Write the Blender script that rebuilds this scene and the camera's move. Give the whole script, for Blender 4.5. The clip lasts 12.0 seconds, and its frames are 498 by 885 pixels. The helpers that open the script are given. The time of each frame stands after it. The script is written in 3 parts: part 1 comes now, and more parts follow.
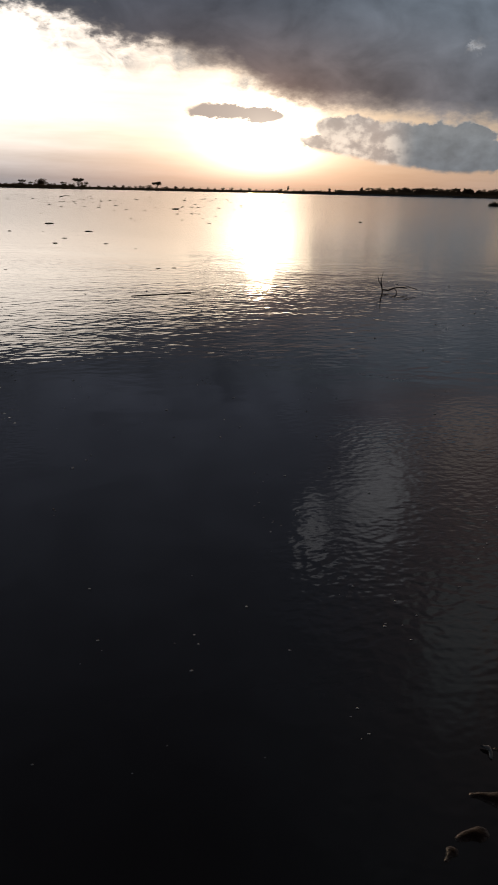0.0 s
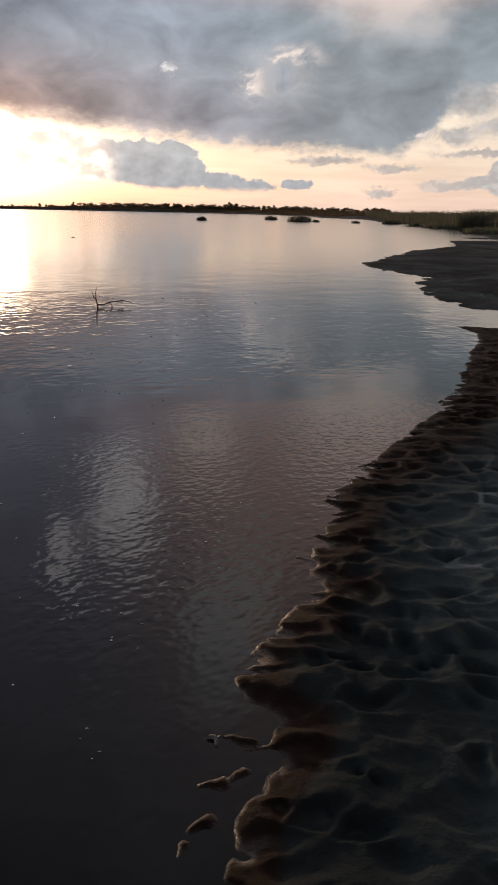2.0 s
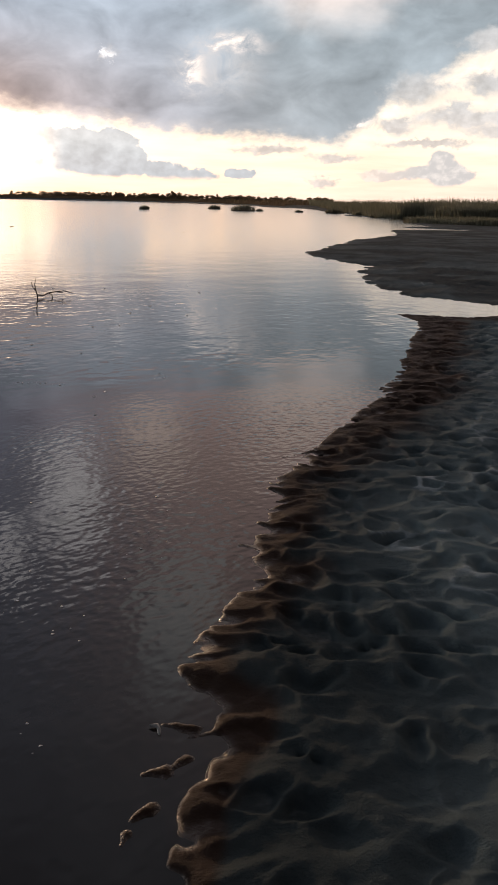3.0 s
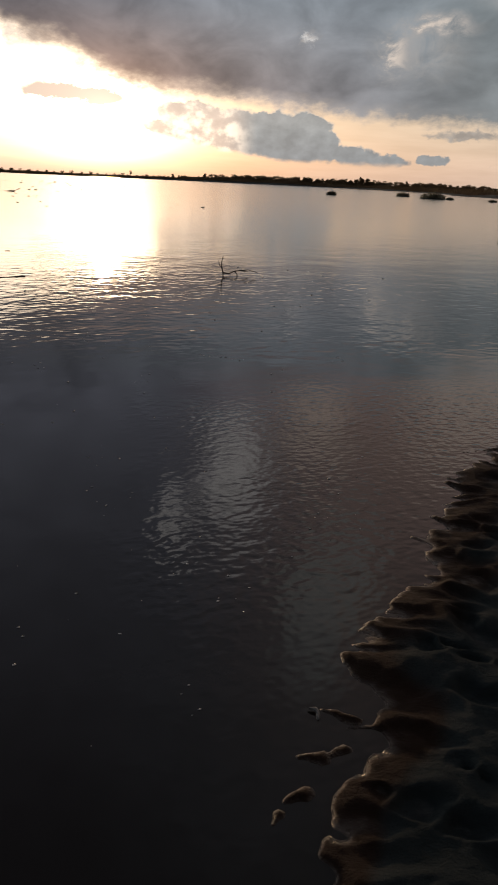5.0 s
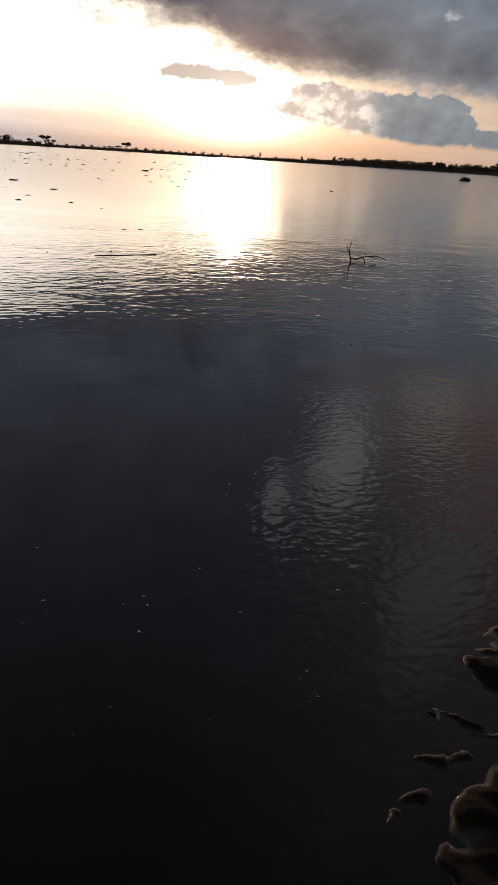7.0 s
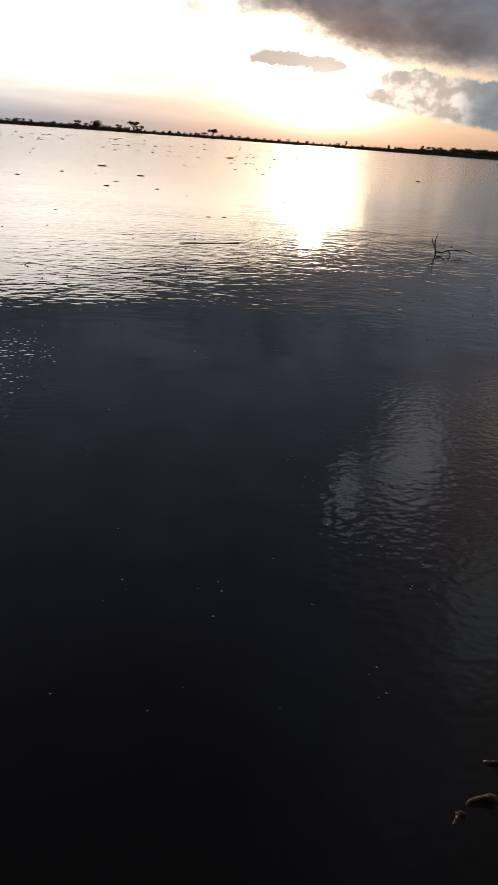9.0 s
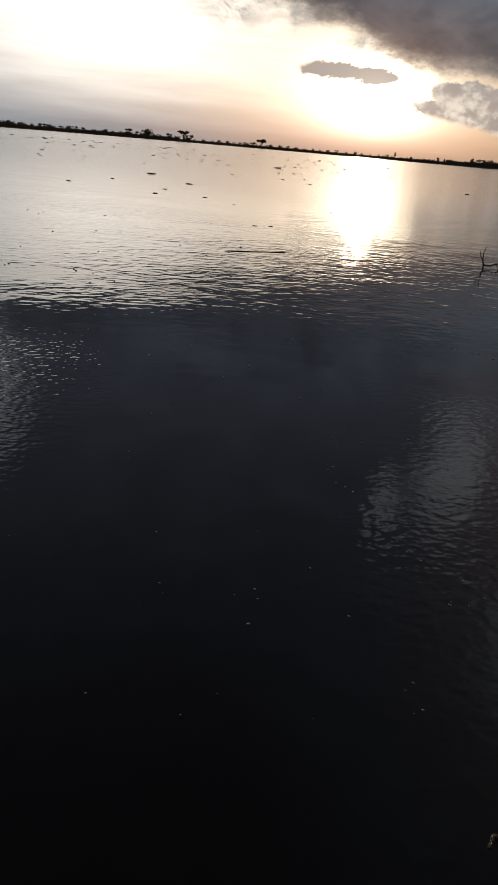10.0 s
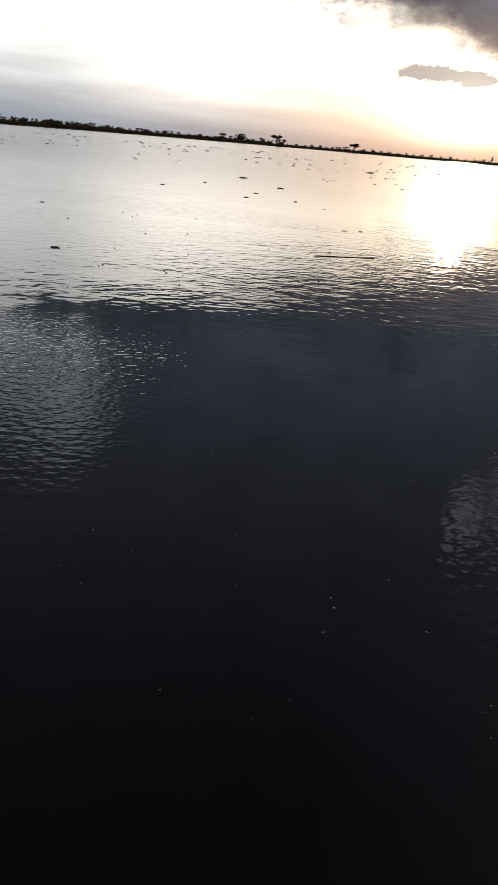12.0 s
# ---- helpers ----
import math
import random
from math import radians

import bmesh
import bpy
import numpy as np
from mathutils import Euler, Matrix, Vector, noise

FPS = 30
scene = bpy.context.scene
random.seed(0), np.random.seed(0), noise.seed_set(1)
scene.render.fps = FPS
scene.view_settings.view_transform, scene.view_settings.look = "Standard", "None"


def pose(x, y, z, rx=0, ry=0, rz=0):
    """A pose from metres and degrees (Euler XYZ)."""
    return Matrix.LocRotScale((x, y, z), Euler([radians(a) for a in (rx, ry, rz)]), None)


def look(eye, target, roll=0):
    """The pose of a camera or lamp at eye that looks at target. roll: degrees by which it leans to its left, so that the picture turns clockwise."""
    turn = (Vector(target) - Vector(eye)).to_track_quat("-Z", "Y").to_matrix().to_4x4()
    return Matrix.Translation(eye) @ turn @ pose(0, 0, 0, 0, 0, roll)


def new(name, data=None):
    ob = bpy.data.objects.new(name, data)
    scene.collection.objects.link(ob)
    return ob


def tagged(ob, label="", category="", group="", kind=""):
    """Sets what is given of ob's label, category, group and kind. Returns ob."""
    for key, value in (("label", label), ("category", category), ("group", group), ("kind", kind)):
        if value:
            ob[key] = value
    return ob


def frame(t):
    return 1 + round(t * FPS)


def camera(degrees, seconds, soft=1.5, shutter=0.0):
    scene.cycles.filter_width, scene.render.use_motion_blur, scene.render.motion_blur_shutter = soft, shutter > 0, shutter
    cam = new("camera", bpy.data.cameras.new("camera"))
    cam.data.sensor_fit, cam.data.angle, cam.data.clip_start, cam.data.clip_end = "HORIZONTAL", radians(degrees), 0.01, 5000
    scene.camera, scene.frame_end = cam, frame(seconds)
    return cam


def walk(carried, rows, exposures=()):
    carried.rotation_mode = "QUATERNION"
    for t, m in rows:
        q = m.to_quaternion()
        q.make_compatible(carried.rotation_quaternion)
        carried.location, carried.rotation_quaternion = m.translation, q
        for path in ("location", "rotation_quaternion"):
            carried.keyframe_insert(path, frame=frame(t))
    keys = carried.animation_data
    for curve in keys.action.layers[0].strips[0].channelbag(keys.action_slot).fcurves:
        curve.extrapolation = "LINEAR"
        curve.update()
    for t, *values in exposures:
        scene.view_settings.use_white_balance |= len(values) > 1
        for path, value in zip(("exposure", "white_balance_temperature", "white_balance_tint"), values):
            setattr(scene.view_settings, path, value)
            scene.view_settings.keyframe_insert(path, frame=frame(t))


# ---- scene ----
cam = camera(37.0, 12.0, soft=1.3, shutter=0.15)

# seconds, place, then heading (to the left of +y), pitch and lean in degrees
PATH = [
    (0.0, 0.000, 0.000, 1.603, 0.00, -18.70, 1.32),
    (0.5, 0.050, -0.009, 1.625, -5.33, -18.59, 0.98),
    (1.0, 0.065, -0.018, 1.626, -11.08, -17.75, 1.22),
    (1.5, 0.111, -0.013, 1.617, -15.13, -17.11, 0.62),
    (2.0, 0.132, -0.042, 1.616, -20.76, -17.24, 1.17),
    (2.5, 0.175, -0.043, 1.613, -24.61, -17.93, 1.18),
    (2.7, 0.164, -0.066, 1.615, -25.15, -17.99, 1.22),
    (4.3, 0.164, 0.010, 1.557, -18.95, -17.65, 2.18),
    (4.5, 0.163, 0.015, 1.557, -17.18, -18.01, 2.29),
    (5.0, 0.120, 0.035, 1.547, -11.81, -19.31, 2.66),
    (5.5, 0.095, 0.043, 1.549, -7.90, -19.55, 2.46),
    (6.0, 0.083, 0.053, 1.542, -6.15, -20.12, 2.87),
    (6.5, 0.066, 0.057, 1.542, -4.01, -20.51, 3.12),
    (6.7, 0.052, 0.063, 1.539, -3.42, -20.89, 3.41),
    (8.3, 0.026, 0.030, 1.562, -1.45, -21.01, 4.42),
    (8.5, 0.023, 0.030, 1.564, 0.20, -20.89, 4.52),
    (9.0, 0.007, 0.036, 1.560, 2.88, -22.13, 4.30),
    (9.5, 0.001, 0.036, 1.556, 5.05, -22.17, 4.26),
    (10.0, -0.004, 0.036, 1.553, 6.11, -21.70, 5.03),
    (10.5, -0.007, 0.036, 1.552, 6.22, -22.14, 5.08),
    (11.0, -0.010, 0.036, 1.554, 7.76, -22.08, 4.59),
    (11.5, -0.013, 0.036, 1.557, 10.10, -21.81, 4.67),
    (12.0, -0.016, 0.036, 1.560, 12.70, -21.95, 5.08),
]
rows = []
for t, x, y, z, yaw, pitch, lean in PATH:
    a, b = radians(yaw), radians(pitch)
    ahead = Vector((-math.sin(a) * math.cos(b), math.cos(a) * math.cos(b), math.sin(b)))
    eye = Vector((x, y, z))
    rows.append((t, look(eye, eye + ahead, lean)))
walk(cam, rows, [(0.0, -0.2, 6700, 13), (0.5, 0.0, 6750, 13), (1.0, 0.20, 6850, 14), (1.5, 0.30, 6900, 14), (2.0, 1.02, 7150, 17), (2.5, 1.52, 7150, 16),
                 (2.7, 1.56, 7150, 16), (4.3, 1.05, 7450, 14), (4.5, 0.92, 7450, 14), (5.0, 0.55, 7350, 14), (5.5, 0.36, 7100, 15), (6.0, 0.27, 7000, 15),
                 (6.5, 0.15, 6800, 13), (8.5, 0.20, 6650, 12), (9.0, 0.14, 6600, 12), (9.5, 0.06, 6550, 11), (10.0, -0.32, 6550, 11), (10.5, -0.36, 6550, 11), (11.0, 0.0, 6500, 11), (12.0, 0.05, 6400, 10)])

SUN_U, SUN_V = 0.55, 3.3     # the low sun: degrees to the right of +y, degrees up


# ---------------------------------------------------------------- node helpers
class Sock:
    """A socket of a node tree that can be reckoned with."""

    def __init__(self, tree, out):
        self.tree, self.out = tree, out

    def op(self, kind, other=None, third=None, clamp=False):
        n = self.tree.nodes.new("ShaderNodeMath")
        n.operation, n.use_clamp = kind, clamp
        for i, v in enumerate((self, other, third)):
            if v is None:
                continue
            if isinstance(v, Sock):
                self.tree.links.new(v.out, n.inputs[i])
            else:
                n.inputs[i].default_value = v
        return Sock(self.tree, n.outputs[0])

    def __add__(self, o):
        return self.op("ADD", o)

    def __sub__(self, o):
        return self.op("SUBTRACT", o)

    def __mul__(self, o):
        return self.op("MULTIPLY", o)

    def __truediv__(self, o):
        return self.op("DIVIDE", o)

    def max(self, o):
        return self.op("MAXIMUM", o)

    def min(self, o):
        return self.op("MINIMUM", o)

    def pow(self, o):
        return self.op("POWER", o)

    def inv(self):
        return self.op("MULTIPLY_ADD", -1.0, 1.0)

    def step(self, a, b, c=0.0, d=1.0):
        """Smooth step from c at a to d at b."""
        n = self.tree.nodes.new("ShaderNodeMapRange")
        n.interpolation_type = "SMOOTHSTEP"
        self.tree.links.new(self.out, n.inputs["Value"])
        for key, v in (("From Min", a), ("From Max", b), ("To Min", c), ("To Max", d)):
            n.inputs[key].default_value = v
        return Sock(self.tree, n.outputs["Result"])

    def line(self, a, b, c=0.0, d=1.0):
        n = self.tree.nodes.new("ShaderNodeMapRange")
        self.tree.links.new(self.out, n.inputs["Value"])
        for key, v in (("From Min", a), ("From Max", b), ("To Min", c), ("To Max", d)):
            n.inputs[key].default_value = v
        return Sock(self.tree, n.outputs["Result"])


def combine(tree, *values):
    n = tree.nodes.new("ShaderNodeCombineXYZ")
    for i, v in enumerate(values):
        if isinstance(v, Sock):
            tree.links.new(v.out, n.inputs[i])
        else:
            n.inputs[i].default_value = v
    return Sock(tree, n.outputs[0])


def noise_tex(tree, vec, scale, detail=4.0, rough=0.55, lac=2.0, warp=0.0):
    n = tree.nodes.new("ShaderNodeTexNoise")
    tree.links.new(vec.out, n.inputs["Vector"])
    for key, v in (("Scale", scale), ("Detail", detail), ("Roughness", rough), ("Lacunarity", lac), ("Distortion", warp)):
        n.inputs[key].default_value = v
    return Sock(tree, n.outputs["Fac"])


def colour(tree, c):
    n = tree.nodes.new("ShaderNodeRGB")
    n.outputs[0].default_value = (*c, 1)
    return Sock(tree, n.outputs[0])


def mix(tree, fac, a, b, blend="MIX"):
    """Colours a and b (sockets or triples), mixed by fac."""
    n = tree.nodes.new("ShaderNodeMix")
    n.data_type, n.blend_type, n.clamp_factor = "RGBA", blend, True
    if isinstance(fac, Sock):
        tree.links.new(fac.out, n.inputs[0])
    else:
        n.inputs[0].default_value = fac
    for i, v in ((6, a), (7, b)):
        if isinstance(v, Sock):
            tree.links.new(v.out, n.inputs[i])
        else:
            n.inputs[i].default_value = (*v, 1)
    return Sock(tree, n.outputs[2])


def scaled(tree, c, k):
    """A colour times a number or a number socket."""
    n = tree.nodes.new("ShaderNodeVectorMath")
    n.operation = "SCALE"
    if isinstance(c, Sock):
        tree.links.new(c.out, n.inputs[0])
    else:
        n.inputs[0].default_value = c
    if isinstance(k, Sock):
        tree.links.new(k.out, n.inputs["Scale"])
    else:
        n.inputs["Scale"].default_value = k
    return Sock(tree, n.outputs[0])


def plus(tree, a, b):
    n = tree.nodes.new("ShaderNodeVectorMath")
    n.operation = "ADD"
    tree.links.new(a.out, n.inputs[0])
    tree.links.new(b.out, n.inputs[1])
    return Sock(tree, n.outputs[0])


# ---------------------------------------------------------------- sky, clouds and sun
def make_sky():
    world = bpy.data.worlds.new("evening_sky")
    scene.world = world
    world.use_nodes = True
    tree = world.node_tree
    back = tree.nodes["Background"]
    sky = tree.nodes.new("ShaderNodeTexSky")
    sky.sky_type, sky.sun_disc = "NISHITA", False
    sky.sun_elevation, sky.sun_rotation = radians(SUN_V), radians(SUN_U)
    sky.dust_density, sky.air_density = 2.0, 1.0
    geo = tree.nodes.new("ShaderNodeTexCoord")
    sep = tree.nodes.new("ShaderNodeSeparateXYZ")
    tree.links.new(geo.outputs["Generated"], sep.inputs[0])
    x, y, z = (Sock(tree, sep.outputs[i]) for i in range(3))
    u = x.op("ARCTAN2", y) * 57.29578            # degrees to the right
    v = z.op("ARCSINE") * 57.29578               # degrees up
    p = combine(tree, u, v * 1.7, 0.0)
    q = combine(tree, u, v * 1.7, 31.0)
    big = noise_tex(tree, p, 0.11, 5, 0.55)
    mid = noise_tex(tree, q, 0.34, 7, 0.6)
    fine = noise_tex(tree, p, 0.95, 8, 0.62)
    puff = noise_tex(tree, q, 0.8, 6, 0.6, warp=0.6)
    uw = u + (mid - 0.5) * 2.4 + (fine - 0.5) * 1.2
    vw = v + (puff - 0.5) * 1.0 + (fine - 0.5) * 0.7

    def blob(cu, cv, ru, rv, uu=uw, vv=vw):
        """1 in the middle of an ellipse, 0 at its rim, less outside."""
        a, b = (uu - cu) * (1 / ru), (vv - cv) * (1 / rv)
        return ((a * a + b * b).op("SQRT")).inv()

    def union(specs, **k):
        total = None
        for s in specs:
            b = blob(*s, **k)
            total = b if total is None else total.op("SMOOTH_MAX", b, 0.25)
        return total

    # open sky: veil of thin high cloud, bright towards the sun, dimmer and greyer low down
    du, dv = u - SUN_U, (v - (SUN_V + 0.6)) * 1.35
    far = (du * du + dv * dv).op("SQRT")
    glow = (far * -0.55).op("EXPONENT") * 11.0 + (far * -0.14).op("EXPONENT") * 0.55
    left = u.step(6, -20)
    low = v.step(-0.5, 6.5)
    pale = mix(tree, left, (0.395, 0.370, 0.330), mix(tree, u.step(-20, -29), (1.72, 1.62, 1.48), (1.05, 1.06, 1.04)))
    dim = mix(tree, left, (0.370, 0.305, 0.272), (0.25, 0.305, 0.365))
    veil = mix(tree, low, dim, pale)
    streak = noise_tex(tree, combine(tree, u * 0.25, v * 2.2, 7.0), 0.5, 4)
    veil = scaled(tree, veil, streak.line(0.3, 0.7, 0.86, 1.12))
    sunlit = mix(tree, v.step(0.3, 3.6), (1.0, 0.89, 0.77), (1.0, 0.880, 0.69))
    veil = plus(tree, veil, scaled(tree, sunlit, glow * v.step(-0.3, 3.0, 0.10, 1.0)))
    clear = plus(tree, veil, scaled(tree, Sock(tree, sky.outputs[0]), 0.012))

    # the dark deck, whose lower edge falls from the left to the right
    ramp = tree.nodes.new("ShaderNodeFloatCurve")
    curve = ramp.mapping.curves[0]
    edge = ((-40, 12.8), (-27, 11.9), (-17, 10.7), (-12, 9.8), (-8, 8.9), (-4, 8.1), (-1.5, 7.4), (0.4, 6.3), (4.6, 5.3),
            (10, 4.9), (15.0, 4.65), (20, 4.3), (26, 4.1), (29.5, 4.0), (32, 4.7), (34.3, 6.6), (39.5, 9.2), (45, 12.5))
    for i, (a, b) in enumerate(edge):
        at = ((a + 40) / 85, b / 15)
        if i < 1:
            curve.points[0].location = at
        elif i == len(edge) - 1:
            curve.points[1].location = at
        else:
            curve.points.new(*at)
    for pt in curve.points:
        pt.handle_type = "AUTO_CLAMPED"
    ramp.mapping.update()
    tree.links.new(u.line(-40, 45).out, ramp.inputs["Value"])
    aside = u.op("ABSOLUTE")
    rim = Sock(tree, ramp.outputs[0]) * 15.0 * aside.step(50, 80, 1.0, 0.2)
    wisp = u.step(-4, -9, 1.0, 2.1)
    depth = v - rim + ((mid - 0.5) * 2.0 + (fine - 0.5) * 1.1) * wisp
    deck = depth.step(-0.35, 0.75)
    torn = noise_tex(tree, combine(tree, u, v * 1.4, 91.0), 0.55, 6, 0.62, warp=0.8)
    gaps = union(((14.6, 9.25, 0.8, 0.65), (23.6, 10.3, 2.8, 0.8), (20.8, 8.4, 1.2, 1.9), (33.2, 5.5, 1.6, 0.5)),
                 uu=u + (torn - 0.5) * 3.5 + (fine - 0.5) * 1.2, vv=v + (mid - 0.5) * 2.4 + (fine - 0.5) * 0.8)
    gap = gaps.step(-0.5, 0.9) * (torn * 0.8 + fine * 0.3).line(0.32, 0.74)
    # higher openings, mirrored in the water
    high = union(((10.4, 22.0, 2.6, 4.4), (5.6, 25.5, 1.4, 2.8), (-27.8, 18.6, 3.5, 4.0), (-32.0, 17.0, 4.0, 3.0)), uu=u + (mid - 0.5) * 6 + (fine - 0.5) * 2, vv=v + (big - 0.5) * 5 + (puff - 0.5) * 4)
    faint = union(((30.0, 15.5, 7.0, 4.5), (20.0, 31.0, 5.0, 5.0), (17.0, 17.5, 4.0, 3.0)), uu=u + (mid - 0.5) * 5, vv=v + (big - 0.5) * 5).step(-0.2, 0.8)
    opening = high.step(-0.5, 0.9)
    bright_side = u.step(-7, 16)
    body = mix(tree, bright_side, (0.078, 0.090, 0.114), mix(tree, u.step(16, 28), (0.146, 0.184, 0.226), (0.120, 0.153, 0.178)))
    warm = (far * -0.11).op("EXPONENT")
    body = mix(tree, warm * v.step(13.5, 5.5) * 1.25, body, (0.280, 0.185, 0.145))
    body = mix(tree, v.step(12.3, 16.0) * v.step(52, 22, 0.12, 1.0), body, mix(tree, u.step(3, 24), (0.120, 0.138, 0.184), (0.275, 0.216, 0.214)))
    # the deck is darkest overhead and away from the sunset
    body = scaled(tree, body, v.step(28, 62, 1.0, 0.4) * aside.step(50, 130, 1.0, 0.4))
    drift = noise_tex(tree, combine(tree, u * 0.75 + v * 0.5, v * 1.35 - u * 0.3, 3.0), 0.28, 4, 0.5, warp=0.5)
    soft = (big * 0.7 + drift * 0.9 + fine * 0.12).line(0.55, 1.17, 0.60, 1.5)
    body = scaled(tree, body, (soft - 1.0) * v.step(20, 13, 0.35, 1.0) + 1.0)
    shine = mix(tree, (far * -0.10).op("EXPONENT"), (0.52, 0.50, 0.48), (2.2, 1.75, 1.3))
    lit = depth.step(1.6, -0.3) * (far * -0.09).op("EXPONENT")
    body = mix(tree, lit * 0.8, body, shine)
    thinner = blob(22.4, 8.9, 3.6, 2.4, uu=u + (torn - 0.5) * 3, vv=v + (mid - 0.5) * 3).step(-0.2, 0.8) * torn.line(0.36, 0.62)
    body = mix(tree, thinner * 0.6, body, (0.255, 0.265, 0.275))
    body = mix(tree, gap.step(0.02, 0.8), body, mix(tree, gap.step(0.25, 0.9), (0.24, 0.25, 0.265), (0.44, 0.415, 0.395)))
    speck = noise_tex(tree, combine(tree, u, v, 13.0), 2.6, 3, 0.6)
    spot = blob(14.6, 9.3, 0.36, 0.34, uu=u + (speck - 0.5) * 1.8, vv=v + (speck - 0.5) * -1.2 + (fine - 0.5)).step(-0.5, 1.1)
    body = mix(tree, spot * 0.65, body, (0.50, 0.53, 0.56))
    body = mix(tree, faint * 0.65, body, (0.46, 0.41, 0.385))
    pool = union(((18.6, 32.5, 3.6, 5.5), (21.5, 28.5, 2.0, 3.0)), uu=u + (mid - 0.5) * 5, vv=v + (big - 0.5) * 8 + (puff - 0.5) * 3).step(-0.3, 0.7)
    body = mix(tree, pool * 0.6, body, (0.30, 0.37, 0.41))
    body = mix(tree, opening * 0.8, body, mix(tree, u.step(-10, -22), (0.62, 0.65, 0.70), (0.84, 0.90, 0.98)))
    total = mix(tree, deck, clear, body)

    # thin torn cloud hanging from the deck beside the sun
    rag = union(((-9.6, 8.3, 3.4, 1.3), (-5.5, 8.2, 3.0, 1.0), (-13.0, 9.2, 2.5, 0.9), (-1.0, 7.0, 1.6, 0.7)), uu=uw, vv=vw).step(-0.3, 0.9)
    total = mix(tree, rag * torn.line(0.36, 0.62) * 0.8, total, (0.50, 0.47, 0.44))

    # heaped clouds below the deck
    roll = noise_tex(tree, combine(tree, u, v * 1.3, 55.0), 0.9, 3, 0.5)
    curl = noise_tex(tree, combine(tree, u, v * 1.2, 71.0), 2.2, 4, 0.6)
    hu = u + (roll - 0.5) * 1.6 + (curl - 0.5) * 0.45
    hv = v + (noise_tex(tree, combine(tree, u, v * 1.3, 83.0), 0.8, 3, 0.5) - 0.5) * 1.1 + (curl - 0.5) * 0.4
    heap = union(((13.6, 3.0, 3.3, 1.8), (15.1, 3.9, 1.7, 0.8), (12.4, 4.0, 2.1, 0.75), (16.3, 2.9, 1.1, 0.9), (18.2, 1.95, 2.5, 0.7), (20.6, 1.8, 1.5, 0.5),
                  (23.8, 1.9, 1.2, 0.42), (9.6, 3.2, 2.4, 1.8), (6.6, 4.4, 2.6, 0.8), (5.2, 3.3, 2.2, 0.65), (7.8, 2.8, 2.6, 0.95)), uu=hu, vv=hv)
    base = u * -0.16 + 3.45
    flat = (v - base.max(1.42) + (fine - 0.5) * 0.5).step(-0.15, 0.3)
    heap_m = heap.step(-0.08, 0.16) * flat
    side = u.step(11.5, 8.5)
    grain = (roll * 0.8 + curl * 0.3).step(0.44, 0.66)
    heap_c = mix(tree, side, mix(tree, v.step(1.4, 4.6), (0.190, 0.222, 0.250), (0.232, 0.265, 0.290)), mix(tree, grain, (0.58, 0.50, 0.45), (1.02, 0.89, 0.75)))
    heap_c = scaled(tree, heap_c, (roll * 0.9 + big * 0.6 + curl * 0.1).line(0.60, 1.05, 0.80, 1.24))
    heap_c = mix(tree, (v + (roll - 0.5) * 2.0).step(3.0, 5.4) * 0.35, heap_c, (0.30, 0.315, 0.33))
    heap_c = mix(tree, heap.step(0.16, 0.02) * v.step(2.0, 3.2) * 0.55, heap_c, (0.56, 0.53, 0.49))
    total = mix(tree, heap_m * side.line(0, 1, 0.95, 0.92), total, heap_c)

    # broken tiers of cloud under the rising end of the deck
    tiers = union(((36.0, 7.6, 1.7, 1.0), (40.6, 7.9, 2.0, 0.6), (40.4, 5.75, 4.6, 0.55), (39.1, 6.25, 0.8, 0.5), (43.0, 4.95, 3.0, 0.4), (37.0, 4.15, 3.0, 0.22),
                   (34.8, 5.3, 1.4, 0.5), (30.5, 3.2, 1.5, 0.26), (26.0, 3.6, 2.2, 0.3), (41.5, 10.3, 2.4, 0.6), (29.7, 1.55, 1.0, 0.3), (44.0, 3.2, 2.0, 0.2)),
                  uu=u + (torn - 0.5) * 4.5 + (curl - 0.5) * 1.2, vv=v + (mid - 0.5) * 1.6 + (curl - 0.5) * 0.8)
    scud = torn.step(0.42, 0.62) * v.step(3.0, 5.5) * u.step(28, 35) * 0.45
    total = mix(tree, scud * deck.inv(), total, (0.300, 0.295, 0.285))
    tier_c = scaled(tree, mix(tree, v.step(3.0, 7.5), (0.250, 0.245, 0.240), (0.205, 0.222, 0.235)), (roll * 0.9 + curl * 0.3).line(0.4, 0.8, 0.82, 1.25))
    total = mix(tree, tiers.step(-0.60, 0.42) * 0.92, total, tier_c)
    cumulus = union(((38.4, 2.1, 1.5, 1.0), (38.0, 2.9, 0.9, 0.7), (39.4, 1.9, 0.9, 0.75), (34.6, 2.0, 2.3, 0.45), (36.6, 2.3, 1.2, 0.5)), uu=hu, vv=hv)
    cum_m = cumulus.step(-0.10, 0.22) * (v + (fine - 0.5) * 0.4).step(1.0, 1.4)
    cum_c = mix(tree, (roll * 0.7 + curl * 0.5).step(0.5, 0.75), (0.215, 0.228, 0.238), (0.305, 0.310, 0.310))
    total = mix(tree, cum_m * u.step(32.5, 37.5, 0.6, 0.95), total, cum_c)
    # the small dark bar over the sun
    bar = union(((-2.6, 5.25, 2.4, 0.5), (0.3, 5.05, 1.8, 0.55)), uu=u + (fine - 0.5) * 1.6, vv=v + (fine - 0.5) * 0.9)
    total = mix(tree, bar.step(-0.14, 0.22) * 0.95, total, (0.52, 0.44, 0.39))
    tree.links.new(total.out, back.inputs["Color"])
    back.inputs["Strength"].default_value = 1.0


